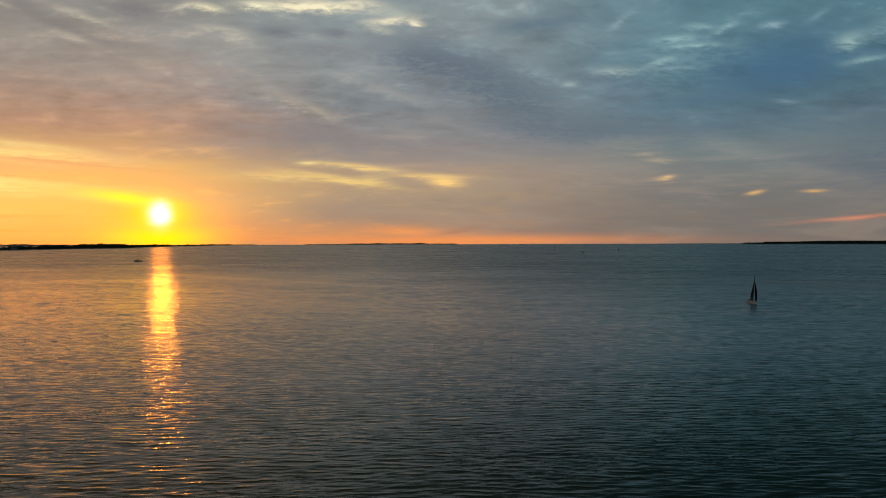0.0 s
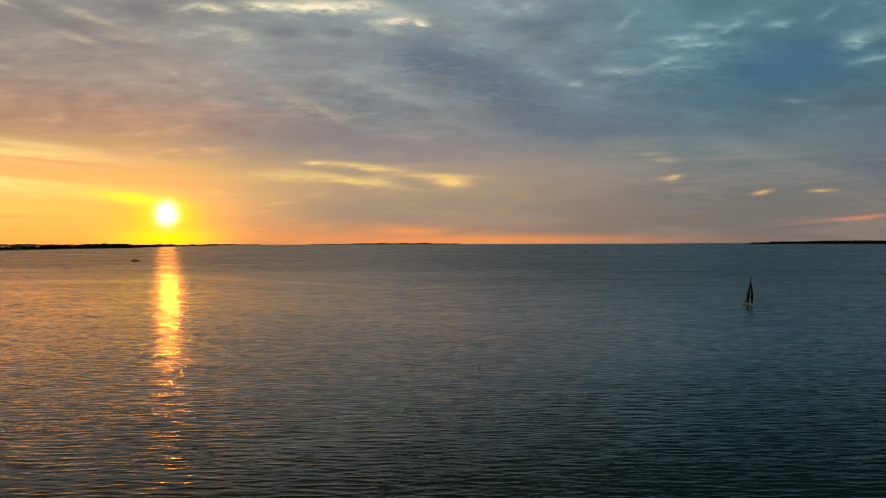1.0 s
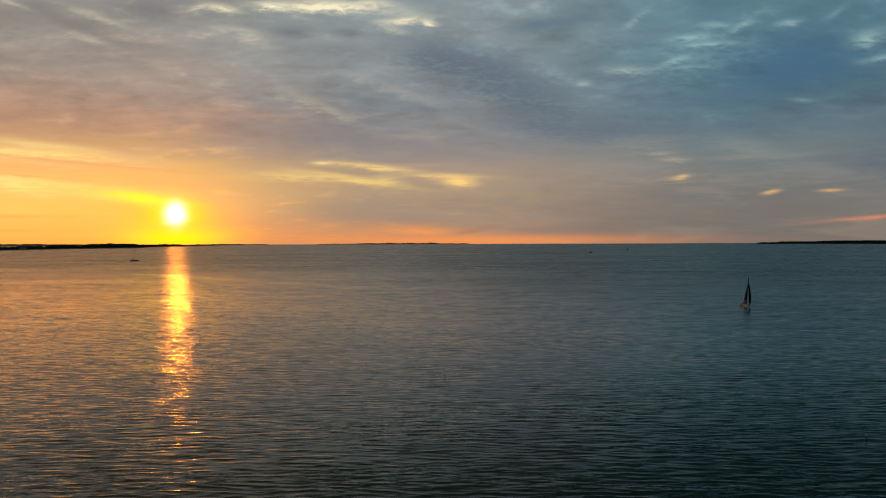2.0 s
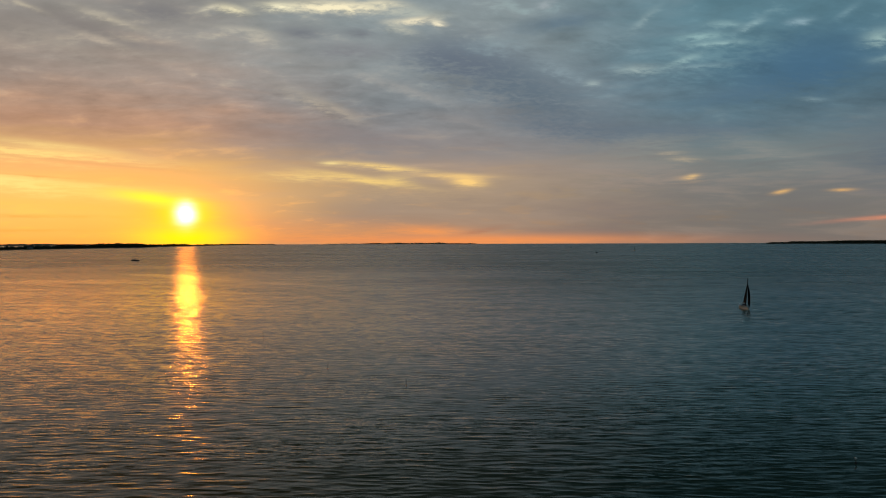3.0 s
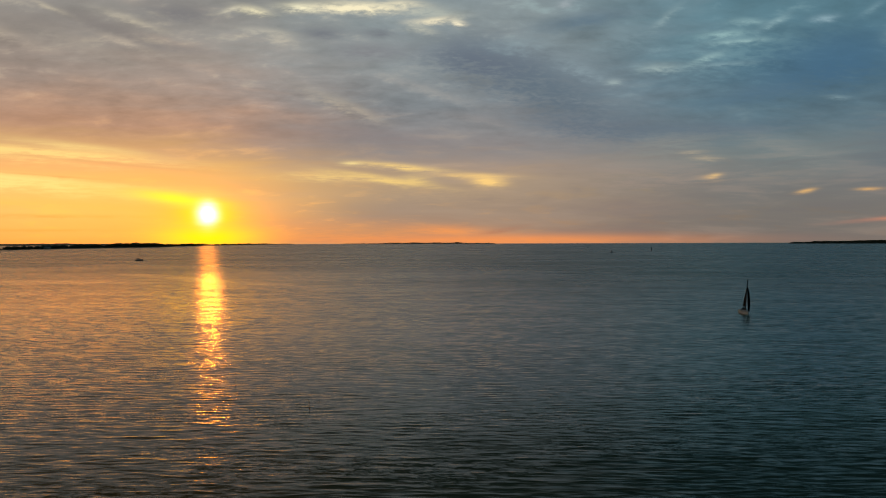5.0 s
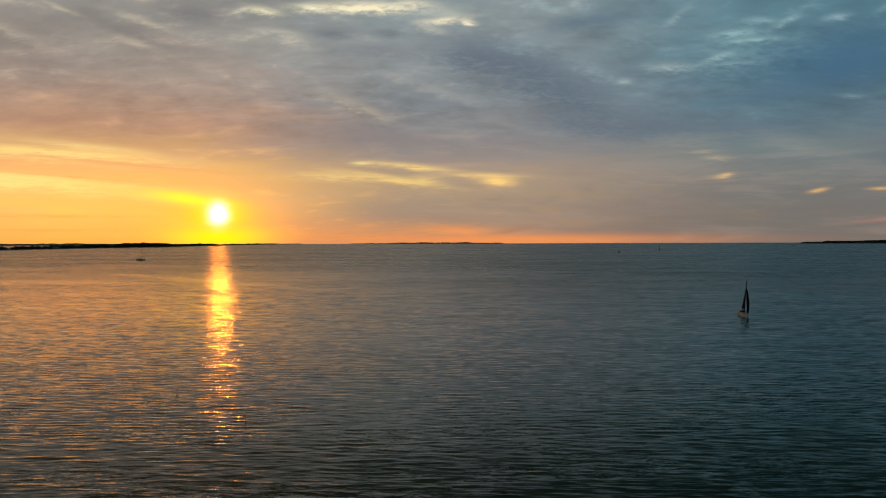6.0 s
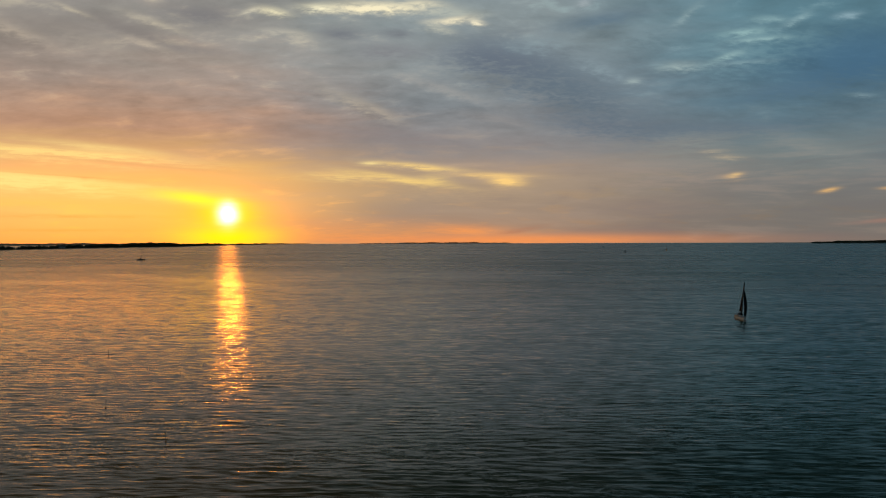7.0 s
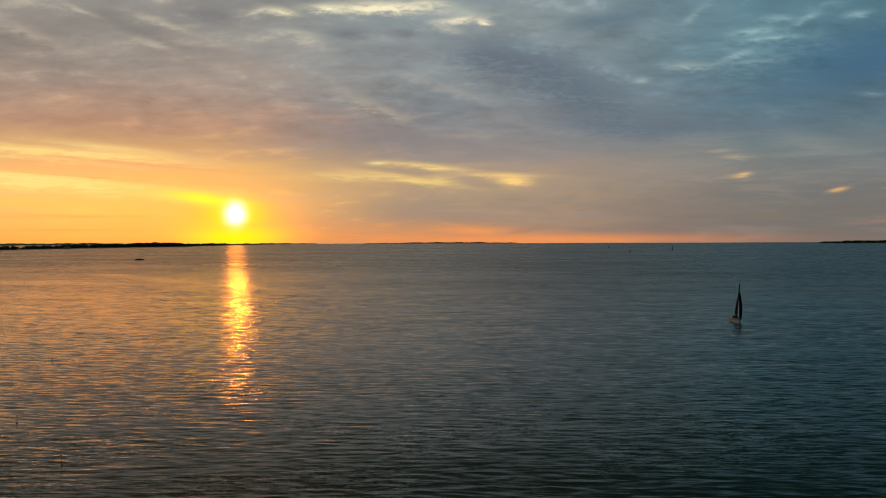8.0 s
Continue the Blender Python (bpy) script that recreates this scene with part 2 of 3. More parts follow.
streak(-2.7, 5.61, 1.91, 0.16, 0.00, (196, 168, 140), 0.6, 0.7)
streak(-5.6, 3.63, 5.83, 0.74, 0.00, (196, 166, 128), 0.4, 0.6)
streak(16.1, 4.40, 0.75, 0.26, 0.06, (206, 170, 128), 0.7, 0.8)
streak(16.3, 4.50, 0.42, 0.13, 0.14, (240, 200, 134), 0.9, 0.6)
streak(22.2, 3.3, 0.55, 0.13, 0.16, (236, 186, 116), 0.9, 0.6)
streak(25.9, 3.3, 0.7, 0.10, 0.0, (232, 180, 112), 0.85, 0.6)
streak(28.4, 1.46, 3.2, 0.14, 0.08, (224, 142, 108), 0.8, 0.5)
# the orange foot of the sky
streak(-12.0, 0.5, 9.0, 0.95, 0.0, (242, 160, 92), 0.7, 0.5)
streak(0.0, 0.0, 13.5, 0.43, 0.0, (250, 152, 84), 1.0, 0.2)
streak(-3.0, 0.75, 3.0, 0.36, -0.03, (244, 156, 90), 0.9, 0.4)
# thin smoke over the island
streak(1.2, 0.75, 1.5, 0.16, 0.16, (176, 116, 88), 0.55, 1.0)

# glow of the low sun through thin cloud
ga, ge = AZ - SUN_AZ, EL - SUN_EL


def glow(half_az, half_el, rise, colour, amount, shift=0.0, lift=0.0):
    global sky_col
    u = (ga - shift + (haze - 0.5) * half_az * 0.6) / half_az
    v = (ge - lift - (ga - shift) * rise + (wisp - 0.5) * half_el * 0.7) / half_el
    sky_col = blend(op("MULTIPLY", op("EXPONENT", -(u * u + v * v)), amount, clamp=True), sky_col, colour)


flush_a, flush_e = (ga + 9.0) / 9.5, (EL - 1.8) / 2.7
flush = op("EXPONENT", -(flush_a * flush_a + flush_e * flush_e))
sky_col = blend(1.0, sky_col, vec(flush * 0.95, flush * 0.09, 0.0), "ADD")
glow(6.0, 2.4, 0.0, (1.7, 0.60, 0.07), 0.40, -4.5)
glow(3.0, 1.1, 0.0, (1.9, 0.68, 0.02), 0.75, -0.4)
glow(1.5, 1.0, 0.0, (2.4, 0.98, 0.0), 1.0)
low = EL - 0.25
sky_col = blend(op("MULTIPLY", op("EXPONENT", -(ga * ga / 11.0 + low * low / 0.8)), 0.95, clamp=True), sky_col, (2.3, 1.0, 0.0))
glow(3.6, 0.40, -0.085, (1.2, 0.72, 0.16), 0.6, -4.2, 1.2)
glow(2.3, 0.42, -0.12, (1.6, 1.0, 0.05), 1.1, -2.0, 1.0)
glow(0.66, 0.78, 0.0, (1.8, 1.1, 0.22), 2.2)
glow(0.52, 0.60, 0.0, (1.4, 1.22, 1.05), 2.2)

shader = Val.tree.nodes.new("ShaderNodeBackground")
Val.put(shader.inputs[0], sky_col)
shader.inputs[1].default_value = 1.0
Val.tree.links.new(shader.outputs[0], Val.tree.nodes.new("ShaderNodeOutputWorld").inputs[0])


# ======== materials ========
def material(name):
    m = bpy.data.materials.new(name)
    m.use_nodes = True
    Val.tree = m.node_tree
    return m, m.node_tree.nodes["Principled BSDF"]


def place():
    return Val(Val.tree.nodes.new("ShaderNodeNewGeometry").outputs["Position"])


def local():
    return Val(Val.tree.nodes.new("ShaderNodeTexCoord").outputs["Object"])


def relief(height, distance, strength=1.0, base=None):
    n = Val.tree.nodes.new("ShaderNodeBump")
    n.inputs["Distance"].default_value = distance
    Val.put(n.inputs["Strength"], strength)
    Val.put(n.inputs["Height"], height)
    if base:
        Val.put(n.inputs["Normal"], base)
    return Val(n.outputs[0])


def surface(name, colour, dark, scale, rough, metal=0.0, bump=0.004, fine=0.35, sheen=0.5):
    """A painted, woven or worn surface: two scales of variation and a fine relief."""
    m, b = material(name)
    p = local()
    big, small = fbm(p, scale, 3.0), fbm(p, scale * 9.0, 4.0)
    Val.put(b.inputs["Base Color"], blend(smooth(big * (1 - fine) + small * fine, 0.35, 0.68), dark, colour))
    Val.put(b.inputs["Roughness"], smooth(small, 0.3, 0.7, rough - 0.08, rough + 0.08))
    b.inputs["Metallic"].default_value = metal
    b.inputs["Specular IOR Level"].default_value = sheen
    Val.put(b.inputs["Normal"], relief(small, bump))
    return m


def sea_material():
    """Water: a dark teal body under a clear gloss. Ripples too small to tell apart are roughness, the larger ones bend the normal."""
    m, b = material("sea_water")
    x, y, z = split(place())
    slick = fbm(vec(x * 0.004, y * 0.011, 0.0), 1.0, 3.0, 0.5, 0.6)
    gust = fbm(vec(x * 0.010 + y * 0.003, y * 0.045, 3.0), 1.0, 5.0, 0.6, 0.2)
    force = smooth(slick * 0.4 + gust * 0.6, 0.34, 0.64, 0.75, 1.2)

    # slopes of the waves that are too small for the mesh: long crests across, steep fore and aft
    def slopes(sx, sy, seed, detail, rough=0.55):
        r, g, _ = split(fbm(vec(x * sx + y * sx * 0.15, y * sy - x * sy * 0.06, seed), 1.0, detail, rough, 0.15, col=True))
        return r - 0.5, g - 0.5
    ax, ay = slopes(0.45, 3.2, 5.0, 3.0)
    bx, by = slopes(0.20, 1.20, 9.0, 3.0)
    _, cy_ = slopes(0.04, 0.17, 12.0, 4.0, 0.65)
    near, mid, far = smooth(y, 180.0, 420.0, 1.0, 0.3), smooth(y, 150.0, 380.0, 0.3, 1.0), smooth(y, 240.0, 600.0)
    _, dy_ = slopes(0.08, 0.36, 16.0, 3.0)
    # cat's-paws: patches of fine ripples close in
    ex, ey = slopes(2.2, 5.0, 21.0, 2.0)
    paws = smooth(y, 150.0, 250.0, 1.0, 0.0) * smooth(fbm(vec(x * 0.06, y * 0.10, 27.0), 1.0, 3.0), 0.42, 0.60)
    tx = (ax * near * 0.50 + bx * mid * 1.2 + ex * paws * 0.32) * force
    # normals are tipped south, more to the east, to mirror higher, darker sky
    # close in, the east edge is shifted along the camera's path
    path_shift = op("MINIMUM", op("MAXIMUM", y - 70.0, 0.0), 90.0) * smooth(y, 180.0, 380.0, 0.6, 0.0)
    east = smooth((x - path_shift) / (op("MAXIMUM", y, 0.0) + 60.0), -0.24, 0.36)
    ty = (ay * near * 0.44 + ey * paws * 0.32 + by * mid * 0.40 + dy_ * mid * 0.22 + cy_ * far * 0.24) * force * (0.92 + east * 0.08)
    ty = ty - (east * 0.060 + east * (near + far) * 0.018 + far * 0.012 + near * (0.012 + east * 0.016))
    # a calm slick lies across the water, the old track of a boat
    across = ((x + 189.0) * 0.662 + (y - 512.0) * 0.750 + (gust - 0.5) * 30.0) / 10.0
    along = (x + 189.0) * 0.750 - (y - 512.0) * 0.662
    calm = op("EXPONENT", -(across * across)) * smooth(along, -60.0, 30.0) * smooth(along, 300.0, 60.0)
    calm_by = 1.0 - calm * 0.4
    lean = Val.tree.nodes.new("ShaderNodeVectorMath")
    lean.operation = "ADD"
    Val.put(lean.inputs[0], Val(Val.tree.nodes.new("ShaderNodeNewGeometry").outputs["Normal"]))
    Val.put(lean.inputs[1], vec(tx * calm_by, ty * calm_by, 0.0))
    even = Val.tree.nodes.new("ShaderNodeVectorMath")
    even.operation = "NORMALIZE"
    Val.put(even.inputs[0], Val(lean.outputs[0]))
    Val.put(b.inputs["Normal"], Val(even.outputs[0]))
    Val.put(b.inputs["Base Color"], blend(slick, (0.031, 0.045, 0.022), (0.038, 0.053, 0.027)))
    # the lee of the western shore is calmer
    open_water = smooth(east, 0.0, 1.0, LEE, FRESH) * smooth(y, 240.0, 800.0, 1.0, 1.65 - east * 0.65)
    Val.put(b.inputs["Roughness"], smooth(y, 130.0, 420.0, ROUGH_NEAR, open_water) * smooth(force, 0.75, 1.2, 0.9, 1.08) * (1.0 - calm * 0.15))
    b.inputs["IOR"].default_value = 1.31
    b.distribution = "GGX"
    return m


ROUGH_NEAR, LEE, FRESH = 0.14, 0.17, 0.26


def foliage(name, a, b_col):
    m, b = material(name)
    r = Val(Val.tree.nodes.new("ShaderNodeNewGeometry").outputs["Random Per Island"])
    p = local()
    Val.put(b.inputs["Base Color"], blend(r * 0.6 + fbm(p, 0.4, 3.0) * 0.4, a, b_col))
    b.inputs["Roughness"].default_value = 0.75
    return m


SEA = sea_material()
LEAVES = foliage("dark_leaves", (0.035, 0.038, 0.018), (0.075, 0.072, 0.030))
SCRUB = foliage("shore_scrub", (0.05, 0.055, 0.025), (0.10, 0.09, 0.045))
SHORE = surface("shore_grass", (0.075, 0.07, 0.04), (0.03, 0.035, 0.018), 0.02, 0.9, bump=0.1)
FIELD = surface("far_field", (0.34, 0.27, 0.17), (0.18, 0.17, 0.10), 0.006, 0.9, bump=0.1)
BARK = surface("bark", (0.12, 0.085, 0.06), (0.05, 0.035, 0.025), 1.2, 0.9, bump=0.02)
GEL = surface("white_gelcoat", (0.80, 0.80, 0.78), (0.68, 0.68, 0.66), 0.8, 0.3)
DECK = surface("pale_deck", (0.62, 0.60, 0.56), (0.48, 0.46, 0.43), 2.0, 0.6)
DARKSAIL = surface("black_sailcloth", (0.012, 0.012, 0.013), (0.006, 0.006, 0.007), 0.7, 0.9, bump=0.01, sheen=0.1)
# browner and paler than the jib, for sunlight coming through the mainsail
MAINCLOTH = surface("backlit_sailcloth", (0.028, 0.022, 0.018), (0.016, 0.013, 0.011), 0.7, 0.9, bump=0.01, sheen=0.1)
PALESAIL = surface("pale_sailcloth", (0.55, 0.53, 0.48), (0.42, 0.40, 0.36), 0.7, 0.7, bump=0.01)
ALU = surface("mast_alloy", (0.030, 0.030, 0.032), (0.018, 0.018, 0.02), 1.5, 0.55, 0.2)
STEEL = surface("rigging_wire", (0.30, 0.30, 0.30), (0.18, 0.18, 0.18), 6.0, 0.35, 0.9)
CANVAS = surface("dark_canvas", (0.035, 0.038, 0.045), (0.018, 0.020, 0.025), 2.5, 0.85)
NAVY = surface("navy_paint", (0.02, 0.028, 0.05), (0.012, 0.016, 0.03), 1.0, 0.35)
WINDOW = surface("smoked_window", (0.015, 0.017, 0.02), (0.01, 0.01, 0.012), 1.0, 0.12)
RUST = surface("orange_float", (0.62, 0.16, 0.03), (0.36, 0.09, 0.02), 3.0, 0.6)
POLE = surface("weathered_pole", (0.10, 0.08, 0.06), (0.05, 0.04, 0.03), 3.0, 0.85)
FLAG = surface("dark_flag", (0.03, 0.03, 0.035), (0.015, 0.015, 0.018), 4.0, 0.8)
FLOATWHITE = surface("white_float", (0.75, 0.75, 0.72), (0.5, 0.5, 0.47), 4.0, 0.45)
PLASTER = surface("pale_house_wall", (0.42, 0.39, 0.34), (0.34, 0.31, 0.27), 0.4, 0.85)
TILES = surface("dark_house_roof", (0.16, 0.09, 0.07), (0.09, 0.055, 0.045), 0.8, 0.8)


# ======== building helpers ========
def mesh_object(name, bm, mat, parent=None, label="", flat=False):
    me = bpy.data.meshes.new(name)
    bmesh.ops.recalc_face_normals(bm, faces=bm.faces)
    bm.to_mesh(me)
    bm.free()
    me.materials.append(mat)
    me.polygons.foreach_set("use_smooth", [not flat] * len(me.polygons))
    ob = new(name, me)
    ob.parent = parent
    if label:
        ob["label"] = label
    return ob


def part(name, bm, mat, parent, label="", flat=False):
    return mesh_object(name, bm, mat, parent, label, flat)


def thing(name, m, label, category, group=""):
    ob = new(name)
    ob.matrix_basis = m
    return tagged(ob, label, category, group)


def tube(points, radii, sides=8, bm=None):
    """A round bar along points with a radius at each."""
    bm = bm or bmesh.new()
    rings = []
    pts = [Vector(p) for p in points]
    for i, p in enumerate(pts):
        d = (pts[min(i + 1, len(pts) - 1)] - pts[max(i - 1, 0)]).normalized()
        a = d.orthogonal().normalized()
        b = d.cross(a)
        r = radii[i] if isinstance(radii, (list, tuple)) else radii
        rings.append([bm.verts.new(p + (a * math.cos(k) + b * math.sin(k)) * r) for k in (2 * math.pi * j / sides for j in range(sides))])
    for r0, r1 in zip(rings, rings[1:]):
        for j in range(sides):
            bm.faces.new((r0[j], r0[(j + 1) % sides], r1[(j + 1) % sides], r1[j]))
    bm.faces.new(rings[0][::-1])
    bm.faces.new(rings[-1])
    return bm


def loft(rings, closed=True, caps=True):
    bm = bmesh.new()
    vs = [[bm.verts.new(p) for p in r] for r in rings]
    n = len(vs[0])
    for a, b in zip(vs, vs[1:]):
        for j in range(n if closed else n - 1):
            k = (j + 1) % n
            bm.faces.new((a[j], a[k], b[k], b[j]))
    if caps:
        bm.faces.new(vs[0][::-1])
        bm.faces.new(vs[-1])
    return bm


def sheet(grid, thick):
    """A cloth of a grid of points with a real thickness."""
    bm = bmesh.new()
    vs = [[bm.verts.new(p) for p in r] for r in grid]
    for a, b in zip(vs, vs[1:]):
        for j in range(len(a) - 1):
            bm.faces.new((a[j], a[j + 1], b[j + 1], b[j]))
    bmesh.ops.recalc_face_normals(bm, faces=bm.faces)
    bmesh.ops.solidify(bm, geom=bm.faces[:], thickness=thick)
    return bm


# ======== the sea: one sheet to the horizon, with waves ========
def build_sea():
    """Rings of water about a point behind the walk; the sheet is fine to the north and coarse elsewhere."""
    ahead = np.radians(np.arange(-38.0, 33.0, 0.135))
    rest = np.radians(np.linspace(33.0, 322.0, 90))
    turn = np.concatenate([ahead, rest[:-1]])
    radius, step = [0.5, 4.0, 12.0, 25.0, 40.0, 56.0, 70.0, 80.0, 87.0, 92.0], 0.17
    r = 95.0
    while r < 9500.0:
        radius.append(r)
        step *= 1.0 if r < 140.0 else 1.0027 if r < 300.0 else 1.01 if r < 600.0 else 1.04
        r += step
    radius = np.array(radius)
    T, R = np.meshgrid(turn, radius)
    X, Y = SEA_MID[0] + R * np.sin(T), SEA_MID[1] + R * np.cos(T)
    cell_r = np.meshgrid(turn, np.gradient(radius))[1]
    gaps = np.abs(np.diff(np.concatenate([turn, turn[:1] + 2 * math.pi])))
    cell_t = np.meshgrid(np.maximum(gaps, np.roll(gaps, 1)), radius)[0] * R
    Z, DX, DY = np.zeros_like(X), np.zeros_like(X), np.zeros_like(X)
    rng = np.random.default_rng(11)
    n = 80
    for i in range(n):
        lam = 0.55 * (2.6 / 0.55) ** (i / (n - 1))
        a = math.radians(rng.normal(-10.0 if i % 2 else 6.0, 14.0 if lam < 1.5 else 9.0))
        k = 2 * math.pi / lam
        kx, ky = k * math.sin(a), k * math.cos(a)
        across = np.maximum(np.abs(np.sin(T) * kx + np.cos(T) * ky) * cell_r, np.abs(np.cos(T) * kx - np.sin(T) * ky) * cell_t)
        fade = np.clip((2 * math.pi / np.maximum(across, 1e-6) - 3.0) / 2.0, 0.0, 1.0)
        amp = WAVE_SLOPE * math.sqrt(2.0 / n) / k * (1.2 if lam < 1.5 else 0.65)
        ph = kx * X + ky * Y + rng.uniform(0, 6.28)
        Z += fade * amp * (np.sin(ph) - 0.2 * np.cos(2 * ph))
        # water gathers towards the crests and sharpens them
        DX += fade * amp * CHOP * math.sin(a) * np.cos(ph)
        DY += fade * amp * CHOP * math.cos(a) * np.cos(ph)
    group = 0.85 + 0.3 * np.sin(X * 0.021 + 1.3 * np.sin(Y * 0.033)) * np.sin(Y * 0.027 + X * 0.008)
    Z *= group
    X, Y = X + DX * group, Y + DY * group
    ny, nx = X.shape
    me = bpy.data.meshes.new("sea")
    me.vertices.add(nx * ny)
    me.vertices.foreach_set("co", np.stack([X, Y, Z], -1).astype(np.float32).ravel())
    idx = np.arange(nx * ny, dtype=np.int32).reshape(ny, nx)
    idx = np.concatenate([idx, idx[:, :1]], 1)
    quads = np.stack([idx[:-1, :-1], idx[1:, :-1], idx[1:, 1:], idx[:-1, 1:]], -1).reshape(-1, 4)
    corners = np.concatenate([quads.ravel(), idx[0, :-1]]).astype(np.int32)
    me.loops.add(corners.size)
    me.loops.foreach_set("vertex_index", corners)
    me.polygons.add(len(quads) + 1)
    me.polygons.foreach_set("loop_start", np.arange(0, quads.size + 1, 4, dtype=np.int32))
    me.polygons.foreach_set("use_smooth", np.ones(len(quads) + 1, dtype=bool))
    me.update(calc_edges=True)
    me.flip_normals()
    me.materials.append(SEA)
    return tagged(new("water", me), "dark teal sea with low wind ripples at sunset", "sea", kind="structure")


SEA_MID = (10.0, -40.0)
WAVE_SLOPE = 0.060
CHOP = 6.0
water = build_sea()


# ======== land ========
def bearing(az, dist):
    return Vector((math.sin(radians(az)) * dist, math.cos(radians(az)) * dist, 0.0))


def strip(name, shore, mat, label, rows=7, seed=0.0):
    """Low land along a line of (azimuth, distance, depth behind the shore, height)."""
    def at(f):
        f *= len(shore) - 1
        i = min(int(f), len(shore) - 2)
        w = f - i
        return [a + (b - a) * w for a, b in zip(shore[i], shore[i + 1])]
    n = 24 * len(shore)
    bm = bmesh.new()
    grid = []
    for i in range(n + 1):
        az, dist, deep, tall = at(i / n)
        wob = noise.noise((i * 0.35, seed, 0.0)) * 0.015 * dist
        line = []
        for j in range(rows):
            v = j / (rows - 1)
            p = bearing(az, dist + wob * (1 - v) + deep * v)
            h = math.sin(min(v * 2.5, 1.0) * math.pi / 2) * (1 - 0.5 * max(0.0, v - 0.7))
            end = min(1.0, i / 5, (n - i) / 5)
            p.z = -0.6 + (tall * h * (0.75 + 0.5 * abs(noise.noise((i * 0.22, j * 0.5, seed)))) + 0.6) * end
            line.append(bm.verts.new(p))
        grid.append(line)
    for a, b in zip(grid, grid[1:]):
        for j in range(rows - 1):
            bm.faces.new((a[j], a[j + 1], b[j + 1], b[j]))
    ob = mesh_object(name, bm, mat)
    return tagged(ob, label, "land", kind="structure")


def leaf_clumps(co, faces, centre, size, rng, count=26, squash=0.8):
    """A crown of small uneven leaf clumps, each a little star of leaves."""
    for _ in range(count):
        d = Vector((rng.gauss(0, 1), rng.gauss(0, 1), rng.gauss(0, 1))).normalized()
        c = centre + Vector((d.x, d.y, d.z * squash)) * size * rng.uniform(0.45, 1.0)
        r = size * rng.uniform(0.22, 0.42)
        tilt = Euler((rng.uniform(0, 6), rng.uniform(0, 6), rng.uniform(0, 6))).to_matrix()
        k = len(co)
        co += [tuple(c + tilt @ (Vector(q) * r * rng.uniform(0.75, 1.25))) for q in ((1, 0, 0), (-1, 0, 0), (0, 1, 0), (0, -1, 0), (0, 0, 1), (0, 0, -1))]
        faces += [(k, k + 2, k + 4), (k + 2, k + 1, k + 4), (k + 1, k + 3, k + 4), (k + 3, k, k + 4),
                  (k + 2, k, k + 5), (k + 1, k + 2, k + 5), (k + 3, k + 1, k + 5), (k, k + 3, k + 5)]


def cloud_mesh(name, co, faces, mat, parent=None):
    me = bpy.data.meshes.new(name)
    me.from_pydata(co, [], faces)
    me.materials.append(mat)
    ob = new(name, me)
    ob.parent = parent
    return ob


def wood(name, line, count, tall, mat, label, seed, clumps=16, base=1.0, even=0.0):
    """Many far trees in one: along azimuth a0..a1 at a distance with some depth."""
    rng = random.Random(seed)
    co, faces = [], []
    a0, a1, d0, d1, deep = line
    tall *= 1.25
    for i in range(count):
        f = rng.random()
        p = bearing(a0 + (a1 - a0) * f, d0 + (d1 - d0) * f + rng.uniform(0.05, 1.0) * deep)
        edge = min(1.0, 0.45 + 4 * min(f, 1 - f))
        h = tall * edge * rng.uniform(0.65 + 0.22 * even, 1.05 - 0.1 * even) * (0.8 + 0.35 * (1 - even * 0.7) * noise.noise((f * 9, seed, 0)))
        s = h * 0.42
        leaf_clumps(co, faces, Vector((p.x, p.y, base + h - s)), s, rng, clumps, 0.85)
        leaf_clumps(co, faces, Vector((p.x + rng.uniform(-s, s), p.y, base + h * 0.34)), s * 0.9, rng, clumps // 2, 0.7)
        leaf_clumps(co, faces, Vector((p.x + rng.uniform(-s, s), p.y, base + h * 0.08)), s * 1.1, rng, clumps // 2, 0.45)
    return tagged(cloud_mesh(name, co, faces, mat), label, "woodland", kind="stuff")


def tree(p, tall, seed, label):
    rng = random.Random(seed)
    t = thing("tree", Matrix.Translation(p), label, "tree", "trees on the shore")
    bm = tube([(0, 0, -0.5), (0.1, 0.05, tall * 0.3), (0.0, 0.1, tall * 0.62)], [tall * 0.035, tall * 0.026, tall * 0.012], 8)
    for k in range(5):
        a = k * 1.26 + rng.uniform(-0.3, 0.3)
        z0 = tall * rng.uniform(0.28, 0.5)
        out = tall * rng.uniform(0.16, 0.26)
        tube([(0.05, 0.05, z0), (math.cos(a) * out * 0.6, math.sin(a) * out * 0.6, z0 + out * 0.6), (math.cos(a) * out, math.sin(a) * out, z0 + out * 1.2)],
             [tall * 0.014, tall * 0.009, tall * 0.004], 6, bm)
    part("trunk", bm, BARK, t)
    co, faces = [], []
    for k in range(9):
        a = rng.uniform(0, 6.28)
        r = tall * rng.uniform(0.05, 0.22)
        leaf_clumps(co, faces, Vector((math.cos(a) * r, math.sin(a) * r, tall * rng.uniform(0.45, 0.82))), tall * 0.19, rng, 22)
    cloud_mesh("crown", co, faces, LEAVES, t)
    return t


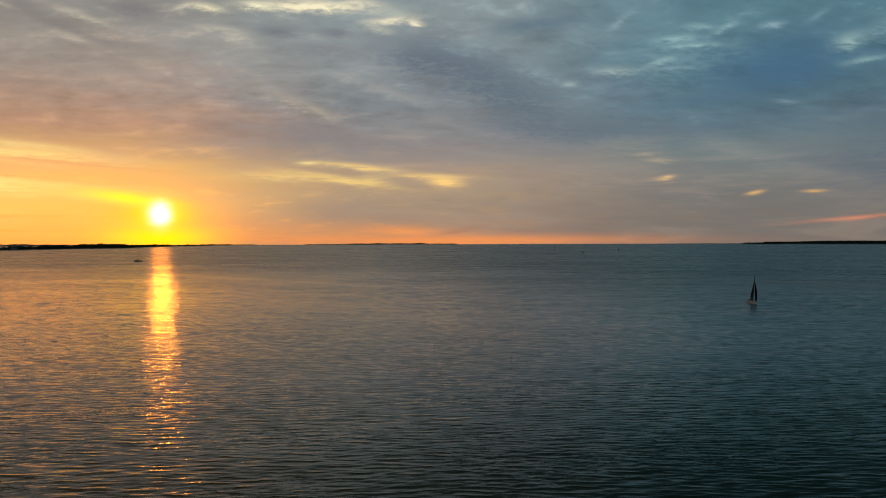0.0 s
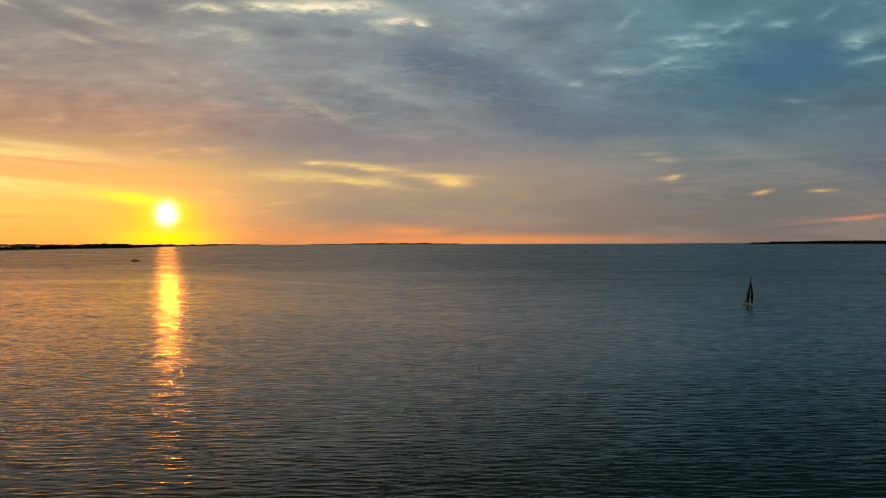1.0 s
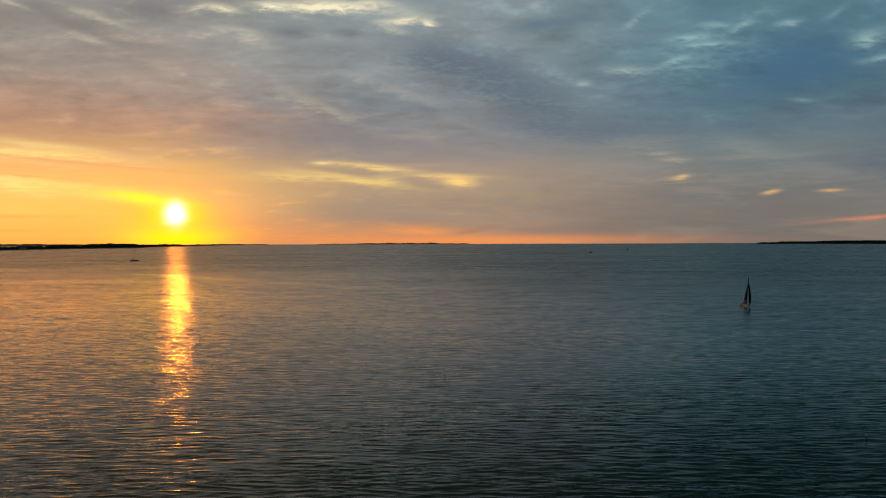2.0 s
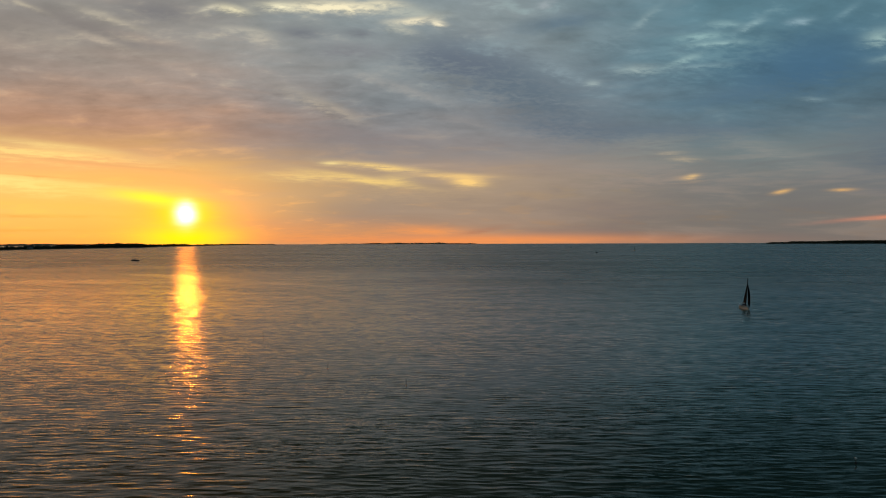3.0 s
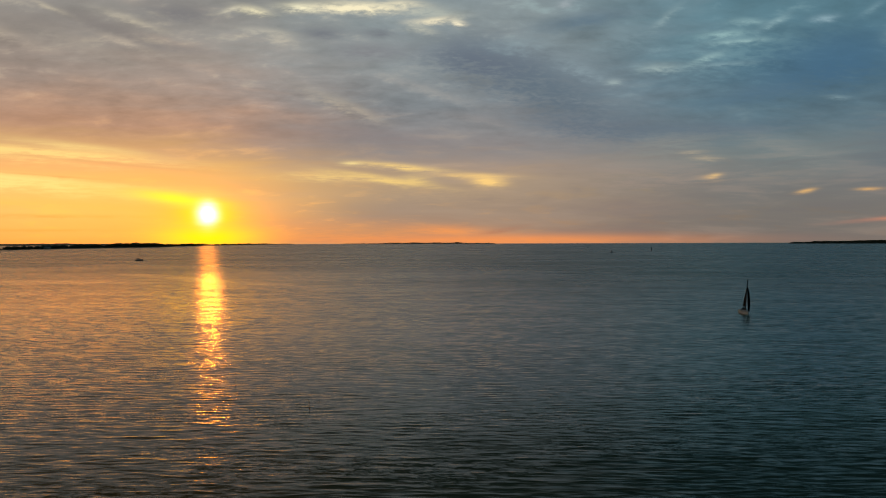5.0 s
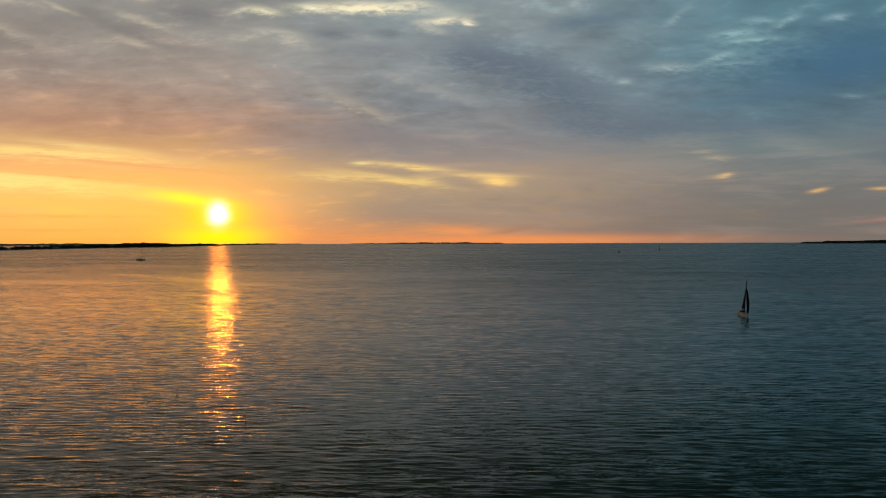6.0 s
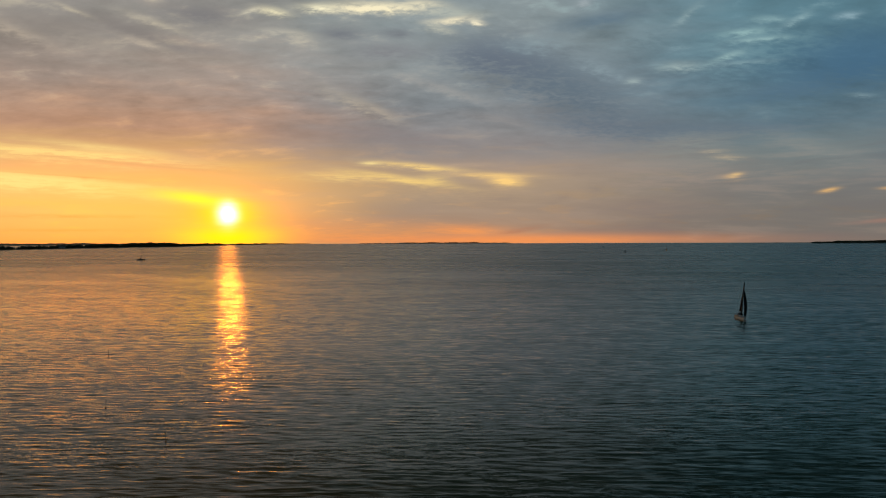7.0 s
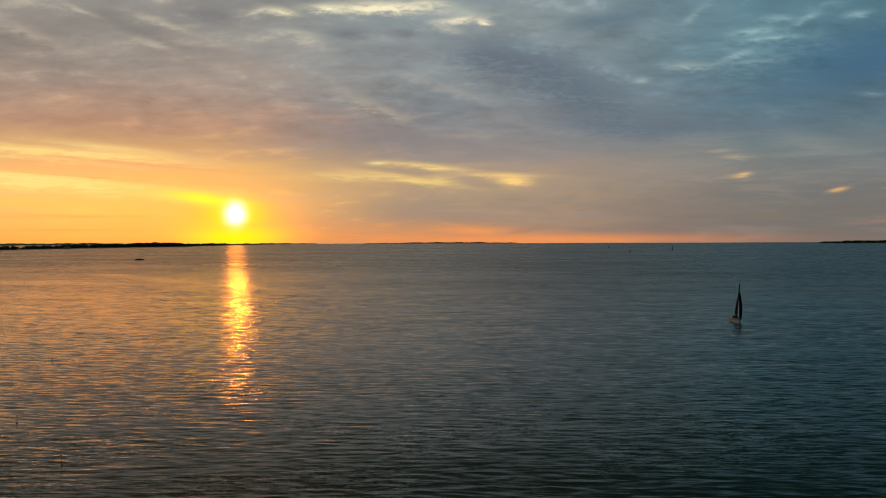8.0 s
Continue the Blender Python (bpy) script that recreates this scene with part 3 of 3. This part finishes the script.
strip("shore_near", [(-42, 1650, 260, 3.0), (-36, 1800, 260, 3.0), (-33, 2020, 240, 3.0), (-30, 2300, 220, 3.0), (-27, 2560, 200, 3.0), (-24, 2750, 200, 3.0),
                     (-21.7, 2900, 160, 2.5)], SHORE, "low grassy shore in dark backlight", seed=1.0)
strip("shore_spit", [(-22.4, 2960, 160, 3.0), (-19.5, 3600, 160, 3.0), (-16.5, 4500, 140, 2.6), (-13.6, 4880, 60, 1.2)], SHORE, "thin low spit of land running out to sea", seed=2.0)
strip("shore_behind", [(-42, 4000, 400, 10), (-34, 4300, 400, 11), (-29, 4500, 380, 10), (-25, 4650, 300, 6)], FIELD, "pale far fields beyond the shore", seed=3.0)
wood("shore_wood", (-26.0, -22.1, 2650, 2900, 90), 260, 14.0, LEAVES, "dense dark wood on the low shore", 5, base=2.5, even=0.8)

SHORE_LINE = [(-42, 1650), (-36, 1800), (-33, 2020), (-30, 2300), (-27, 2560), (-24, 2750), (-21.7, 2900)]


def shore_at(az):
    for (a0, d0), (a1, d1) in zip(SHORE_LINE, SHORE_LINE[1:]):
        if a0 <= az <= a1:
            return d0 + (d1 - d0) * (az - a0) / (a1 - a0)
    return 2900.0


# hedges and thickets with gaps between them
for i, (a0, a1, n, tall) in enumerate([(-41.5, -38.6, 80, 8.0), (-38.7, -36.1, 90, 7.5), (-36.2, -34.1, 90, 8.5), (-34.0, -31.9, 90, 8.5),
                                       (-31.8, -30.0, 90, 8.0), (-30.1, -28.0, 110, 9.0), (-28.1, -25.8, 110, 11.0)]):
    wood("thicket", (a0, a1, shore_at(a0) + 25, shore_at(a1) + 25, 60), n, tall, LEAVES, "dark thicket of bushes on the low shore", 20 + i, 14, 2.0)
wood("spit_scrub", (-22.6, -19.4, 2960, 3640, 90), 330, 9.0, SCRUB, "low scrub along the thin spit", 40, 12, 2.0)
wood("spit_scrub", (-15.5, -13.7, 4600, 4860, 30), 160, 4.0, SCRUB, "low scrub along the thin spit", 42, 10, 0.8)
wood("spit_scrub", (-19.6, -15.2, 3640, 4650, 80), 420, 6.5, SCRUB, "low scrub along the thin spit", 41, 10, 1.5)
for i, (az, tall) in enumerate([(-27.4, 13.0), (-33.0, 10.5), (-30.6, 10.0), (-28.9, 10.0), (-35.9, 10.5)]):
    tree(bearing(az, shore_at(az) + 70) + Vector((0, 0, 2.4)), tall, 60 + i, "round dark broadleaf tree standing above the shore bushes")

# headland, island and far coast
strip("headland", [(21.3, 4250, 120, 3.0), (22.5, 4270, 300, 8), (26, 4320, 350, 11), (30, 4380, 350, 13), (38, 4420, 350, 14)], SHORE, "long low dark headland", seed=5.0)
wood("headland_wood", (21.4, 23.4, 4280, 4310, 120), 300, 7.0, LEAVES, "dark wood covering the headland", 49, 12, 3.0, 1.0)
wood("headland_wood", (22.6, 25.0, 4300, 4340, 120), 340, 10.5, LEAVES, "dark wood covering the headland", 50, 12, 4.0, 1.0)
wood("headland_wood", (24.2, 38.0, 4330, 4420, 140), 1500, 12.0, LEAVES, "dark wood covering the headland", 51, 10, 7.0, 1.0)
strip("island", [(-10.6, 4900, 40, 1.4), (-7.5, 4890, 60, 3.4), (-3.0, 4890, 60, 4.0), (1.4, 4895, 40, 2.6)], SHORE, "thin flat island on the horizon", seed=6.0)
wood("island_trees", (-7.6, -0.6, 4895, 4895, 40), 420, 7.5, LEAVES, "low trees on the flat island", 52, 10, 1.5)
wood("island_trees", (-9.2, -7.6, 4900, 4900, 30), 26, 6.0, LEAVES, "low trees on the flat island", 53, 10, 0.5)
wood("island_trees", (-0.9, 1.1, 4895, 4895, 30), 110, 5.5, LEAVES, "low trees on the flat island", 54, 10, 0.8)
wood("island_trees", (-10.2, -9.0, 4900, 4900, 30), 40, 4.5, LEAVES, "low trees on the flat island", 55, 10, 0.5)
strip("coast_far", [(15.5, 4915, 30, 1.2), (18, 4920, 40, 2.0), (22, 4930, 40, 2.5)], FIELD, "faint far coast on the horizon", seed=7.0)


def house(p, turn):
    h = thing("house", Matrix.Translation(p) @ pose(0, 0, 0, 0, 0, turn), "pale low house with a dark pitched roof by the shore", "house")
    w, d, e, r = 9.0, 4.0, 4.2, 7.6
    part("wall", loft([[(x, -d, -1.0), (x, d, -1.0), (x, d, e), (x, 0, r - 0.25), (x, -d, e)] for x in (-w, w)]), PLASTER, h, flat=True)
    for s in (-1, 1):
        part("roof", loft([[(x, 0, r), (x, s * (d + 0.5), e - 0.35), (x, s * (d + 0.5), e - 0.1), (x, 0, r + 0.25)] for x in (-w - 0.5, w + 0.5)]), TILES, h, flat=True)
    for x in (-6, -2, 2, 6):
        part("window", loft([[(x - 0.6, y, 1.2), (x + 0.6, y, 1.2), (x + 0.6, y, 2.6), (x - 0.6, y, 2.6)] for y in (-d - 0.06, -d + 0.02)]), WINDOW, h, flat=True)
    part("chimney", loft([[(3.5, -0.4, z), (4.3, -0.4, z), (4.3, 0.4, z), (3.5, 0.4, z)] for z in (6.5, 8.8)]), PLASTER, h, flat=True)
    return h


house(bearing(-29.35, shore_at(-29.35) + 22) + Vector((0, 0, 2.2)), 25)


# ======== boats ========
def hull_rings(length, beam, free, n=14):
    """Sections of a yacht's hull from stern to bow; x ahead, y to port."""
    rings = []
    for i in range(n + 1):
        f = i / n
        x = (f - 0.5) * length
        half = beam / 2 * (0.78 + 0.9 * f - 0.9 * f * f if f < 0.5 else 1.0 - (abs(f - 0.45) / 0.55) ** 2.3) if f < 1 else 0.02
        half = max(half, 0.02)
        sheer = free * (1.0 + 0.28 * (f - 0.35) ** 2 * 2)
        keel = -0.42 * (1 - (2 * f - 0.85) ** 2 * 0.75) if f < 0.95 else -0.02
        bow = 0.25 * f * f * length * 0.12
        rings.append([(x + bow * 0.2, s * half * w, z) for s, w, z in (
            (1, 1.0, sheer), (1, 0.98, sheer * 0.55), (1, 0.86, 0.05), (1, 0.5, keel * 0.75), (0, 0, keel),
            (-1, 0.5, keel * 0.75), (-1, 0.86, 0.05), (-1, 0.98, sheer * 0.55), (-1, 1.0, sheer))])
    return rings


def sail_grid(tack, peak, clew, camber, roach, head=0.0, twist=0.0, nu=9, nv=14):
    """A three-cornered sail blown out to port; its free edge has a roach."""
    t, h, c = Vector(tack), Vector(peak), Vector(clew)
    grid = []
    for i in range(nv + 1):
        v = i / nv
        luff = t.lerp(h, v)
        leech = c.lerp(h, v) + (c - t).normalized() * (roach * math.sin(v * math.pi) + head * v)
        row = []
        for j in range(nu + 1):
            u = j / nu
            p = luff.lerp(leech, u)
            p.y += camber * math.sin(math.pi * min(1.0, u ** 0.75)) * (0.35 + 0.65 * math.sin(math.pi * min(1.0, v * 0.8 + 0.18)))
            p.y += twist * u * v * v
            row.append(p)
        grid.append(row)
    return grid


def yacht(name, m, length, beam, mast, sails, label, group="", sail_mat=None, hull_mat=None, free=0.85, cover=True):
    """A sloop with mast, boom, rigging, and sails set or furled."""
    sail_mat, hull_mat = sail_mat or DARKSAIL, hull_mat or GEL
    b = thing(name, m, label, "boat", group)
    L = length
    rings = hull_rings(L, beam, free)
    hull = part("hull", loft(rings, closed=False, caps=False), hull_mat, b)
    part("transom", loft([[(x, y, z) for _, y, z in rings[0]] for x in (-L / 2 - 0.02, -L / 2 + 0.03)]), hull_mat, hull)
    part("deck", loft([[(x0 - 0.0, y0 * 0.985, z0 - 0.03), (x0, 0, z0 + 0.04), (x0, y1 * 0.985, z1 - 0.03), (x0, 0, z0 - 0.07)]
                       for (x0, y0, z0), (_, y1, z1) in ((r[0], r[-1]) for r in rings)]), DECK, b, "pale grey deck")
    part("rubbing_strake", tube([(x, y * 1.01, z - 0.06) for x, y, z in (r[0] for r in rings)], 0.03, 6), NAVY, hull)
    part("rubbing_strake", tube([(x, y * 1.01, z - 0.06) for x, y, z in (r[-1] for r in rings)], 0.03, 6), NAVY, hull)
    # cabin trunk with windows, and the cockpit coaming
    cab = [(-0.10, 0.66, 0.26), (-0.02, 0.70, 0.32), (0.12, 0.60, 0.28), (0.24, 0.36, 0.10)]
    rr = []
    for f, w, h in cab:
        z, y = free, w * beam / 2
        rr.append([(f * L, y, z - 0.05), (f * L, y * 0.86, z + h), (f * L, 0, z + h + 0.06), (f * L, -y * 0.86, z + h), (f * L, -y, z - 0.05)])
    cabin = part("cabin", loft(rr), DECK, b)
    for s in (-1, 1):
        for f in (-0.04, 0.07):
            y = s * beam * 0.325
            part("window", loft([[(f * L + x, y * k, free + z) for x, z in ((-0.25, 0.08), (0.3, 0.08), (0.26, 0.19), (-0.25, 0.21))] for k in (0.97, 1.06)]), WINDOW, cabin)
        part("coaming", loft([[(x, s * beam * 0.30, free - 0.05), (x, s * beam * 0.34, free - 0.05), (x, s * beam * 0.33, free + 0.22), (x, s * beam * 0.31, free + 0.22)]
                              for x in (-0.42 * L, -0.11 * L)]), DECK, b)
    if cover:
        hood = [[(x, w * math.cos(a) * beam * 0.33, free + 0.35 + hgt * math.sin(a)) for a in (math.pi * j / 8 for j in range(9))]
                for x, w, hgt in ((-0.16 * L, 1.0, 0.62), (-0.10 * L, 1.0, 0.60), (-0.04 * L, 0.92, 0.18))]
        part("sprayhood", loft(hood), CANVAS, b, "dark canvas sprayhood")
    part("rudder", loft([[(x, -0.03, z), (x, 0.03, z)][::1] + [(x + 0.28, 0.03, z), (x + 0.28, -0.03, z)] for x, z in ((-L / 2 - 0.1, -0.9), (-L / 2 - 0.08, free * 0.8))]), hull_mat, b)
    part("tiller", tube([(-L / 2, 0, free + 0.05), (-L / 2 + 0.6, 0.1, free + 0.3), (-L / 2 + 1.1, 0.15, free + 0.36)], [0.035, 0.03, 0.022], 6), POLE, b)
    part("keel", loft([[(x0, -0.05, z), (x0 + w, -0.05, z), (x0 + w, 0.05, z), (x0, 0.05, z)] for x0, w, z in ((-0.35, 0.8, -1.4), (-0.55, 1.2, -0.25))]), NAVY, b)
    # rig
    mx = 0.08 * L
    part("mast", tube([(mx, 0, free + 0.2), (mx, 0, mast * 0.6), (mx, 0, mast)], [0.13, 0.13, 0.12], 10), ALU, b)
    swing = radians(sails.get("swing", 0))
    bx, by = mx - 0.44 * L * math.cos(swing), 0.44 * L * math.sin(swing)
    boom_z = free + 1.05
    part("boom", tube([(mx - 0.1, 0, boom_z), (bx, by, boom_z + 0.05)], [0.06, 0.05], 8), ALU, b)
    fz = mast * 0.80
    for s in (-1, 1):
        sp = (mx - 0.12, s * beam * 0.30, mast * 0.48)
        part("spreader", tube([(mx, 0, mast * 0.47), sp], 0.025, 6), ALU, b)
        part("shroud", tube([(mx - 0.15, s * beam * 0.46, free), sp, (mx, 0, fz)], 0.012, 5), STEEL, b)
    part("forestay", tube([(L * 0.49, 0, free + 0.15), (mx, 0, fz)], 0.014, 5), STEEL, b)
    part("backstay", tube([(-L * 0.49, 0, free), (mx, 0, mast)], 0.012, 5), STEEL, b)
    # rails at bow and stern
    def rail(x0, x1, w0, w1, name):
        r = part(name, tube([(x0, w0, free + 0.62), (x1, w1, free + 0.66), (x1, -w1, free + 0.66), (x0, -w0, free + 0.62)], 0.016, 6), STEEL, b)
        for x, y in ((x0, w0), (x0, -w0), (x1, w1), (x1, -w1)):
            part("post", tube([(x, y, free), (x, y, free + 0.64)], 0.014, 5), STEEL, r)
    rail(0.34 * L, 0.47 * L, beam * 0.26, 0.10, "pulpit")
    rail(-0.32 * L, -0.49 * L, beam * 0.44, beam * 0.36, "pushpit")
    for s in (-1, 1):
        for f in (-0.15, 0.02, 0.18):
            y = s * beam * (0.47 if f < 0.1 else 0.42)
            part("stanchion", tube([(f * L, y, free), (f * L, y, free + 0.6)], 0.012, 5), STEEL, b)
    if sails.get("set"):
        part("mainsail", sheet(sail_grid((mx - 0.1, 0, boom_z + 0.12), (mx - 0.06, 0, mast - 0.15), (bx + 0.1, by, boom_z + 0.14), 0.26, -0.12, 0.5, 0.32), 0.012), MAINCLOTH if sail_mat == DARKSAIL else sail_mat, b, "dark mainsail sheeted in, tinted brown as if backlit")
        part("jib", sheet(sail_grid((L * 0.475, 0, free + 0.35), (mx + 0.12, 0, fz - 0.15), (mx + 0.35, 0.55, free + 0.65), 0.75, -0.10), 0.012), sail_mat, b, "dark curved jib")
        part("sheet_rope", tube([(mx + 0.35, 0.55, free + 0.65), (-0.2 * L, beam * 0.36, free + 0.1)], 0.012, 5), CANVAS, b)
    else:
        part("furled_mainsail", tube([(mx - 0.15, 0, boom_z + 0.15), (mx - 0.2 * L, 0, boom_z + 0.2), (bx + 0.1, by, boom_z + 0.16)], [0.17, 0.14, 0.09], 10), CANVAS, b, "mainsail furled under a dark cover")
        part("furled_jib", tube([(L * 0.485, 0, free + 0.3), (L * 0.29, 0, free + (fz - free) * 0.5), (mx + 0.1, 0, fz - 0.2)], [0.05, 0.07, 0.03], 8), CANVAS, b)
    return b


def at_sea(x, y, z, az, heel=0.0):
    """A pose afloat, with the bow towards an azimuth and a heel to port."""
    return pose(x, y, z, 0, 0, 90 - az) @ pose(0, 0, 0, -heel, 0, 0)


yacht("sailing_boat", at_sea(107.3, 265.3, 0.02, 184, 4.5), 7.2, 2.2, 9.4, {"set": True, "swing": 1},
      "small white sailing boat heeling under dark mainsail and black jib", free=0.62)
yacht("sailing_boat", at_sea(-339.0, 850.0, 0.0, 70), 8.4, 2.7, 14.6, {"set": False}, "white yacht at anchor with bare mast and furled sails", hull_mat=NAVY, free=1.05)
yacht("sailing_boat", at_sea(347.4, 1513.7, 0.0, 190, 3.0), 8.0, 2.5, 10.5, {"set": True, "swing": 12}, "distant sailing boat under dark sails seen end on")
yacht("sailing_boat", at_sea(244.0, 1333.7, 0.0, 110, 2.0), 3.8, 1.5, 3.8, {"set": True, "swing": 12}, "distant small boat with pale sails", sail_mat=PALESAIL, hull_mat=NAVY)
yacht("sailing_boat", at_sea(310.0, 2130.0, 0.0, 100, 2.0), 4.8, 1.8, 4.8, {"set": True, "swing": 12}, "far sailing boat with pale sails near the horizon", sail_mat=PALESAIL)
yacht("sailing_boat", at_sea(408.0, 2520.0, 0.0, 150, 2.0), 4.0, 1.6, 3.8, {"set": True, "swing": 12}, "far dark sailing boat near the horizon", hull_mat=NAVY)


# ======== fishing markers ========
def marker(x, y, tall, lean, flag_turn, seed):
    k = thing("marker_buoy", pose(x, y, 0, lean, lean * 0.6, flag_turn), "dark pole marker with a small flag and float on the water", "buoy", "fishing markers")
    part("pole", tube([(0, 0, -0.9), (0.01, 0, tall * 0.5), (0, 0, tall)], [0.02, 0.018, 0.014], 8), POLE, k)
    part("float", loft([[(r * math.cos(a), r * math.sin(a), z) for a in (math.pi * j / 5 for j in range(10))]
                        for r, z in ((0.04, -0.10), (0.09, -0.06), (0.11, 0.0), (0.09, 0.06), (0.04, 0.10))]), RUST, k, "worn orange float")
    part("flag", sheet([[(0.015 + 0.13 * u, 0.05 * math.sin(u * 5 + seed), tall - 0.02 - v * 0.14 * (1 - 0.25 * u)) for v in (0, 0.5, 1)] for u in (0, 0.25, 0.5, 0.75, 1)], 0.006), FLAG, k)
    part("weight", tube([(0, 0, -1.15), (0, 0, -0.85)], [0.09, 0.09], 8), POLE, k)
    return k


marker(-1.8, 153.6, 0.95, 3.0, 15, 1)
marker(-23.7, 195.1, 0.95, -2.0, 160, 2)
marker(12.5, 138.9, 0.95, 1.0, 200, 3)


def mooring_buoy(x, y):
    k = thing("mooring_buoy", pose(x, y, 0, 2, -3, 0), "small float with a white top on a dark stem", "buoy")
    part("float", loft([[(r * math.cos(a), r * math.sin(a), z) for a in (math.pi * j / 6 for j in range(12))]
                        for r, z in ((0.03, 0.42), (0.09, 0.45), (0.12, 0.53), (0.09, 0.61), (0.03, 0.64))]), FLOATWHITE, k)
    part("stem", tube([(0, 0, -0.7), (0, 0, 0.1), (0, 0, 0.43)], [0.04, 0.045, 0.03], 8), POLE, k)
    part("collar", loft([[(r * math.cos(a), r * math.sin(a), z) for a in (math.pi * j / 5 for j in range(10))]
                         for r, z in ((0.05, -0.09), (0.13, -0.05), (0.13, 0.05), (0.05, 0.09))]), CANVAS, k)
    return k


mooring_buoy(58.3, 100.6)
